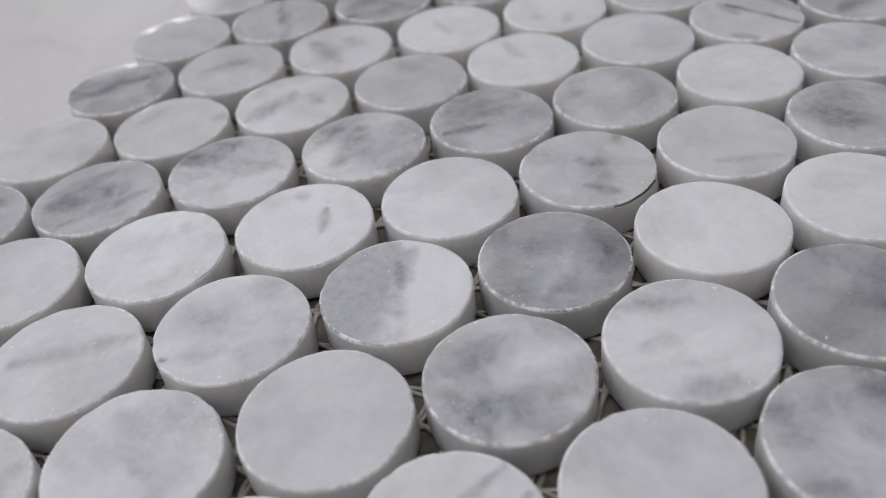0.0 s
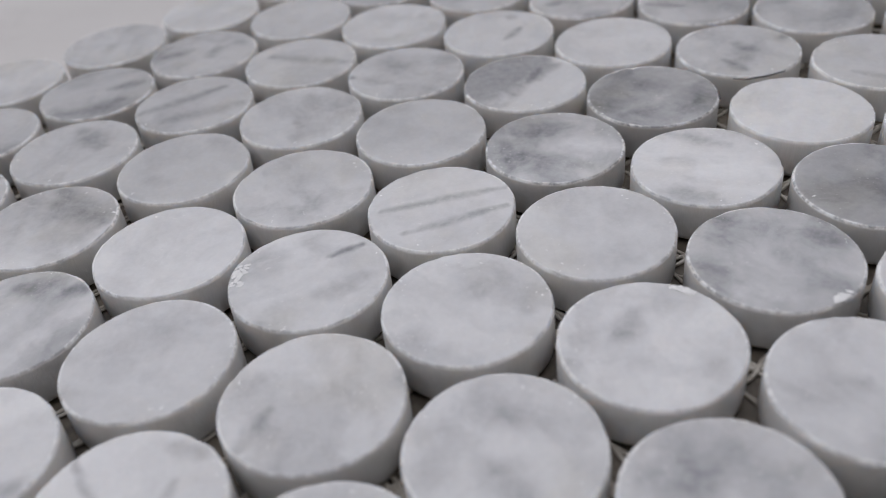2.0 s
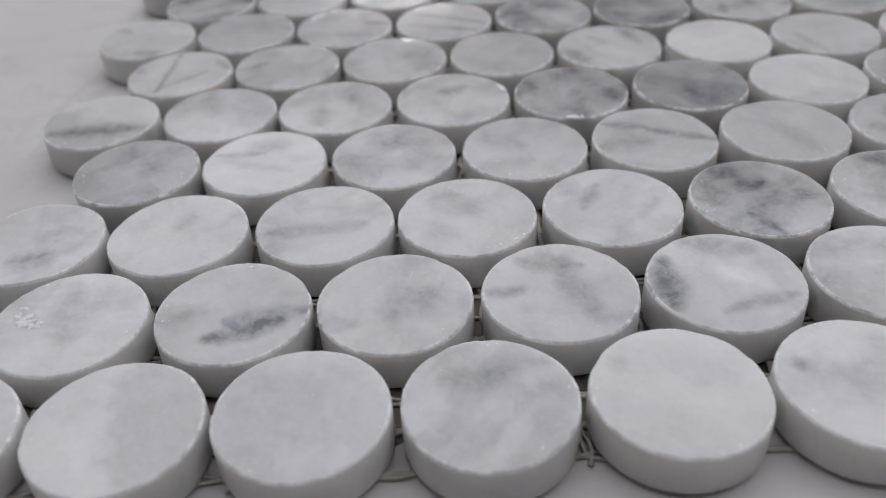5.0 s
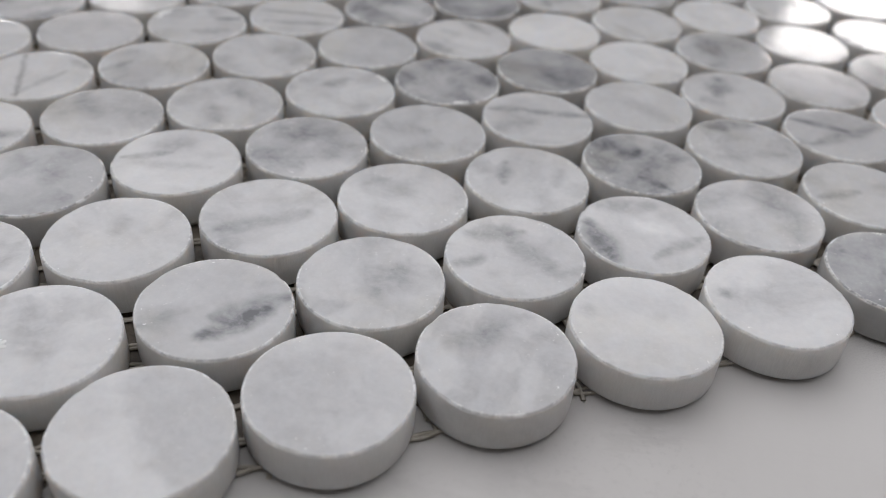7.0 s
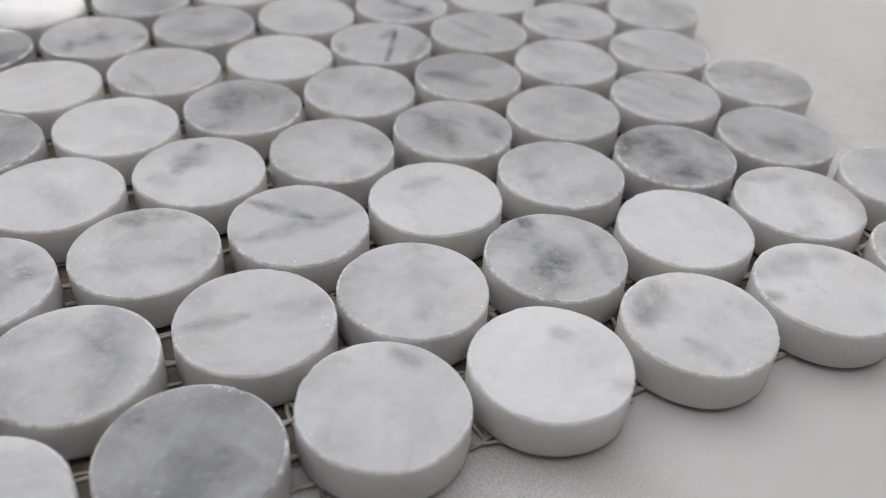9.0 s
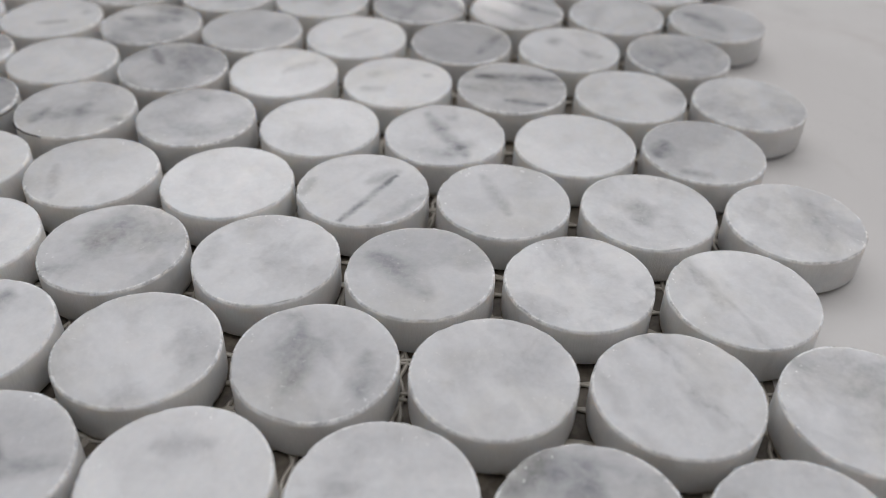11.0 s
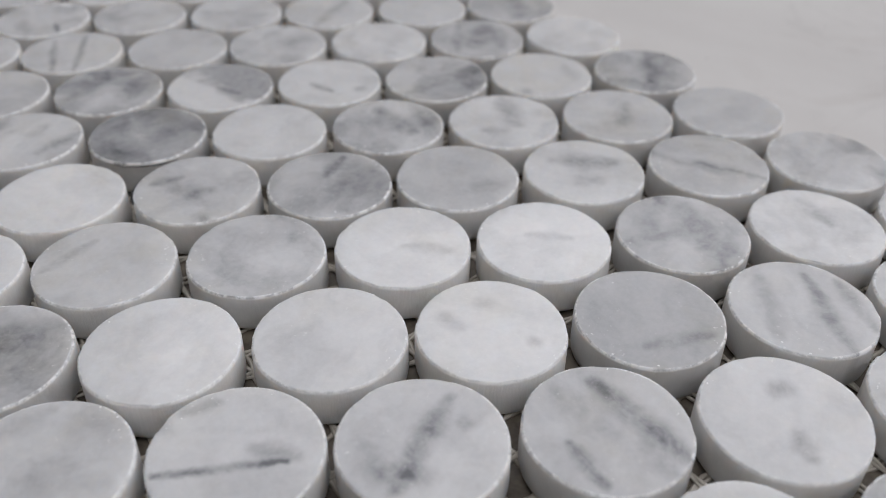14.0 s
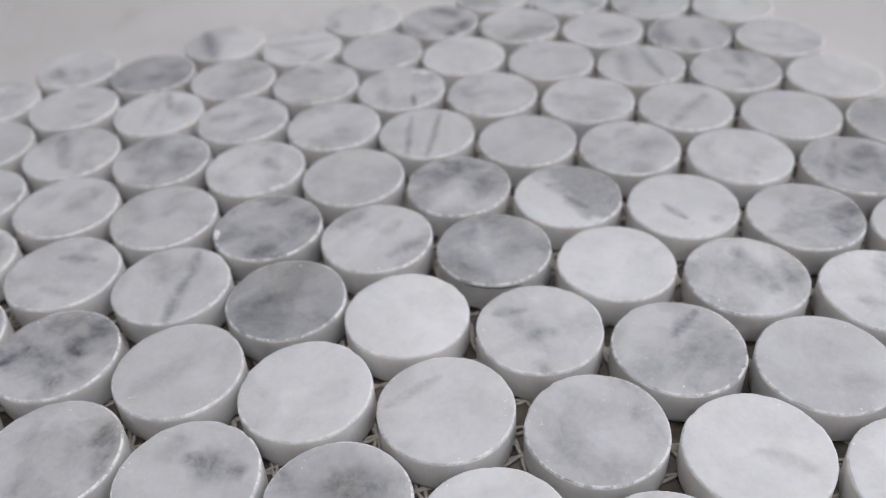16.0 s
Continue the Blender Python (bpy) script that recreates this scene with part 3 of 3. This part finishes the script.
streaks(9, 7, (-7.6, 4.9, 10.5, 5.3, 1.5, 0.6), (-0.7, -7.0, 7.2, -7.8, 1, 0.55), (4.4, 3.7, 10.8, 1.6, 2, 0.25), (-8.9, -2.0, 0.7, -0.4, 2, 0.2))
streaks(10, 7, (9.8, -0.7, 11.5, 1.6, 2, 0.3), (-9.5, -1.8, -8.5, -1.6, 2, 0.12))
streaks(1, 8, (6.5, 8.4, 7.4, -6.6, 2.5, 0.35), (3.1, -7.5, 3.3, -8.1, 1.5, 0.2))
streaks(2, 8, (-6.4, 0.3, -4.9, -2.9, 1, 0.2), (8.8, 4.9, 8.9, 4.1, 1, 0.2))
streaks(3, 8, (5.7, 5.7, 4.7, 1.1, 1.5, 0.25))
streaks(4, 8, (0.6, 7.9, 0.6, 6.8, 2, 0.25), (10.8, -0.2, 10.7, -1.3, 1.5, 0.2), (-9.2, 7.0, -9.2, 6.7, 0.35, 0.6))
streaks(5, 8, (4.7, 9.4, 6.5, 9.2, 2, 0.2), (4.7, -2.1, -1.6, -4.2, 0.8, 0.45), (7.8, 4.6, 7.6, 3.7, 0.8, 0.4))
streaks(6, 8, (-7.2, 2.2, 5.4, 2.7, 2, 0.45), (1.8, 11.5, 4.7, 7.6, 2, 0.25))
streaks(7, 8, (6.1, 3.2, 5.7, 1.7, 2, 0.2))
streaks(8, 8, (2.3, 4.3, -2.8, -1.6, 1, 0.2))
streaks(9, 8, (-7.2, -4.7, -6.0, -4.5, 3, 0.15), (4.6, -5.2, 8.9, 4.8, 1.2, 0.35))
streaks(10, 8, (-4.1, 3.1, -3.3, 4.8, 1, 0.4), (3.4, -1.5, 7.3, -3.5, 1, 0.35))
streaks(11, 8, (-5.0, -7.1, 4.7, 4.4, 1.5, 0.2))
streaks(1, 9, (4.2, 7.2, 4.3, -2.2, 2, 0.35))
streaks(2, 9, (-8.3, -2.5, 7.4, -7.7, 1.5, 0.3), (-10.7, 4.3, 8.4, 2.3, 1, 0.4))
streaks(3, 9, (-3.3, 7.6, 6.6, -7.9, 1.2, 0.3))
streaks(4, 9, (8.6, -0.7, 7.9, -1.7, 0.8, 0.3), (2.2, 6.1, 2.1, 4.8, 1.5, 0.15))
streaks(5, 9, (0.4, 12.3, 8.3, 3.5, 3, 0.35), (-1.6, 0.4, 3.7, -6.9, 2, 0.2))
streaks(6, 9, (-8.5, 6.4, 3.2, 1.3, 2, 0.35), (1.7, -5.1, 1.4, -6.7, 1, 0.2))
streaks(7, 9, (1.2, 7.1, -6.5, -2.6, 2, 0.35), (3.6, -1.0, 2.9, -2.8, 1.5, 0.3))
streaks(8, 9, (-5.4, 6.5, 5.1, -0.2, 2.5, 0.5), (-5.0, -3.1, -3.3, -3.6, 2, 0.25))
streaks(9, 9, (-5.3, 7.4, 12.6, -3.4, 1, 0.45), (-9.4, 0.5, 2.3, -9.5, 1.5, 0.3), (-1.2, 10.8, 10.6, 5.0, 1, 0.35))
streaks(10, 9, (-7.2, -7.1, -3.5, 5.4, 1.5, 0.2))
streaks(11, 9, (-7.1, 4.2, 0.6, -5.0, 2, 0.5))
streaks(2, 10, (2.1, -7.3, -4.5, -8.6, 2, 0.3), (2.7, -0.7, 9.4, -2.6, 1.2, 0.45))
streaks(3, 10, (-1.1, 4.2, -7.7, 4.9, 1.2, 0.4), (3.4, -0.4, 0.5, -2.9, 1.2, 0.35), (8.7, -1.3, 8.8, -2.4, 1, 0.25))
streaks(5, 10, (-4.5, 6.5, 3.5, -3.5, 2.8, 0.5), (-9.6, 1.2, 3.4, -9.2, 1, 0.3), (-2.0, 9.0, 8.0, 2.0, 1.5, 0.3))
streaks(6, 10, (-0.1, 8.0, 6.5, 4.9, 1.5, 0.2), (4.9, -8.7, 5.5, -9.1, 1, 0.3))
streaks(7, 10, (-2.8, 6.1, 4.0, -2.6, 1.5, 0.25))
streaks(9, 10, (-7.1, 4.7, 1.3, 2.4, 1.5, 0.3))
streaks(10, 10, (-8.8, 3.6, 4.7, 3.4, 1.5, 0.2))
streaks(4, 11, (-6.5, 6.4, 7.1, -2.5, 2, 0.3))
streaks(6, 11, (-6.8, 7.2, 5.6, -3.5, 1.5, 0.35))
streaks(7, 11, (1.6, 1.4, 2.5, 2.1, 2, 0.15))


def crack(tile, a0, a1, depth, seed):
    """A fine dark crack that runs round the side just under the rim."""
    rnd = random.Random(seed)
    bm = bmesh.new()
    n, turn = 26, tile.rotation_euler[2]
    up, down = [], []
    z = THICK - depth
    for k in range(n + 1):
        t = k / n
        a = radians(a0 + (a1 - a0) * t) - turn
        z += rnd.gauss(0, 0.00005)
        half = 0.00009 * math.sin(math.pi * min(max(t, 0.02), 0.98)) * rnd.uniform(0.6, 1.3)
        for loop, s in ((up, 1), (down, -1)):
            loop.append([bm.verts.new(((RADIUS + e) * math.cos(a), (RADIUS + e) * math.sin(a), z + s * half)) for e in (-0.0002, 0.00026)])
    for k in range(n):
        for q, w in (((up[k][1], up[k + 1][1]), (down[k + 1][1], down[k][1])), ((up[k][0], up[k + 1][0]), (up[k + 1][1], up[k][1])),
                     ((down[k][1], down[k + 1][1]), (down[k + 1][0], down[k][0]))):
            bm.faces.new((*q, *w))
    return part("crack", bm, CRACK_LINE, tile, "fine dark crack")


def chip(tile, angle, reach, length, width, seed):
    """A frosted, broken place on the upper face: low crystalline facets."""
    rnd = random.Random(seed)
    bm = bmesh.new()
    a = radians(angle) - tile.rotation_euler[2]
    for k in range(26):
        u, v = rnd.gauss(0, length / 2), rnd.gauss(0, width / 2)
        r = min(reach + v, RADIUS - 0.0006)
        w = a + u / RADIUS
        s = rnd.uniform(0.0003, 0.0009)
        made = bmesh.ops.create_icosphere(bm, subdivisions=1, radius=s)["verts"]
        bmesh.ops.scale(bm, vec=(1.0, 0.55, 0.06), verts=made)
        bmesh.ops.rotate(bm, verts=made, matrix=Matrix.Rotation(rnd.uniform(0, 3), 3, "Z"))
        bmesh.ops.translate(bm, vec=(r * math.cos(w), r * math.sin(w), THICK + 0.00001), verts=made)
    return part("chip", bm, FROST, tile, "frosted white chipped spot")


crack(laid[6, 6], -147, -98, 0.0005, 1)
crack(laid[5, 6], -54, 8, 0.0006, 2)
chip(laid[2, 6], 133, 0.0115, 0.0030, 0.0009, 3)
chip(laid[0, 1], 172, 0.0070, 0.0040, 0.0030, 4)
chip(laid[4, 4], -96, 0.0118, 0.0014, 0.0006, 10)
chip(laid[3, 4], 17, 0.0118, 0.0012, 0.0006, 11)


def strand(verts, faces, pts, w, h):
    base = len(verts)
    for k, p in enumerate(pts):
        a, b = pts[max(k - 1, 0)], pts[min(k + 1, len(pts) - 1)]
        d = Vector((b[0] - a[0], b[1] - a[1], 0)).normalized()
        s = Vector((-d.y, d.x, 0)) * w
        q = Vector(p)
        verts += [q + s, q + Vector((0, 0, h)), q - s, q - Vector((0, 0, h))]
    for k in range(len(pts) - 1):
        for c in range(4):
            o = base + 4 * k
            faces.append((o + c, o + (c + 1) % 4, o + 4 + (c + 1) % 4, o + 4 + c))


def backing():
    """The glass-fibre net on the underside: paired wavy strands both ways."""
    rnd = random.Random(9)
    verts, faces = [], []
    x0, x1, y0, y1, gap = 0.0060, 11 * PITCH + 0.0075, -0.0050, 11 * 0.866 * PITCH + 0.0055, 0.0062
    for along, lo, hi, a0, a1 in ((0, x0, x1, y0, y1), (1, y0, y1, x0, x1)):
        c = a0
        while c < a1:
            for twin in (-1, 1):
                s, e = lo + rnd.uniform(-0.002, 0.002), hi + rnd.uniform(-0.002, 0.002)
                ph, pts = rnd.uniform(0, 6.28), []
                for k in range(int((e - s) / 0.0014)):
                    t = s + 0.0014 * k
                    off = twin * 0.00045 * math.sin(math.pi * t / gap) + 0.0007 * math.sin(t * 95 + c * 300) + 0.0003 * math.sin(t * 610 + ph)
                    z = 0.00034 + 0.00012 * math.sin(math.pi * t / gap + along * 1.57)
                    pts.append((t, c + off, z) if along == 0 else (c + off, t, z))
                strand(verts, faces, pts, 0.00042, 0.00026)
            c += gap * rnd.uniform(0.93, 1.07)
    me = bpy.data.meshes.new("backing_net")
    me.from_pydata([tuple(v) for v in verts], [], faces)
    me.materials.append(FIBRE)
    me.shade_smooth()
    ob = new("backing_net", me)
    ob.parent = mosaic_sheet
    return tagged(ob, "cream glass-fibre backing net", kind="stuff")


backing()


def gap_film():
    """A thin uneven brown sheet: the net's glue, with the gaps' shade put in."""
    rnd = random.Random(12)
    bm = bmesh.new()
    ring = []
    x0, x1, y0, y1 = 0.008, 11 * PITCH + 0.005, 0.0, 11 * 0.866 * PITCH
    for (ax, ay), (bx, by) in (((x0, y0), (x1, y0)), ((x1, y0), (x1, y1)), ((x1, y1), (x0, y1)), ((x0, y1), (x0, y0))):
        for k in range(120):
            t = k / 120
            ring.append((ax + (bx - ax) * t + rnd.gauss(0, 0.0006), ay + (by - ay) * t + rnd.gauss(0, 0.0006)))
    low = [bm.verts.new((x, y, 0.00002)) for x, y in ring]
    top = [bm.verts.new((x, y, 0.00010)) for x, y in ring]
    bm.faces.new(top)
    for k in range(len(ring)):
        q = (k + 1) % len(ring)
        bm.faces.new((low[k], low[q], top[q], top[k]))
    return part("gap_film", bm, GAP_SHADE, mosaic_sheet, "thin brownish sheet added to darken the gaps")


gap_film()
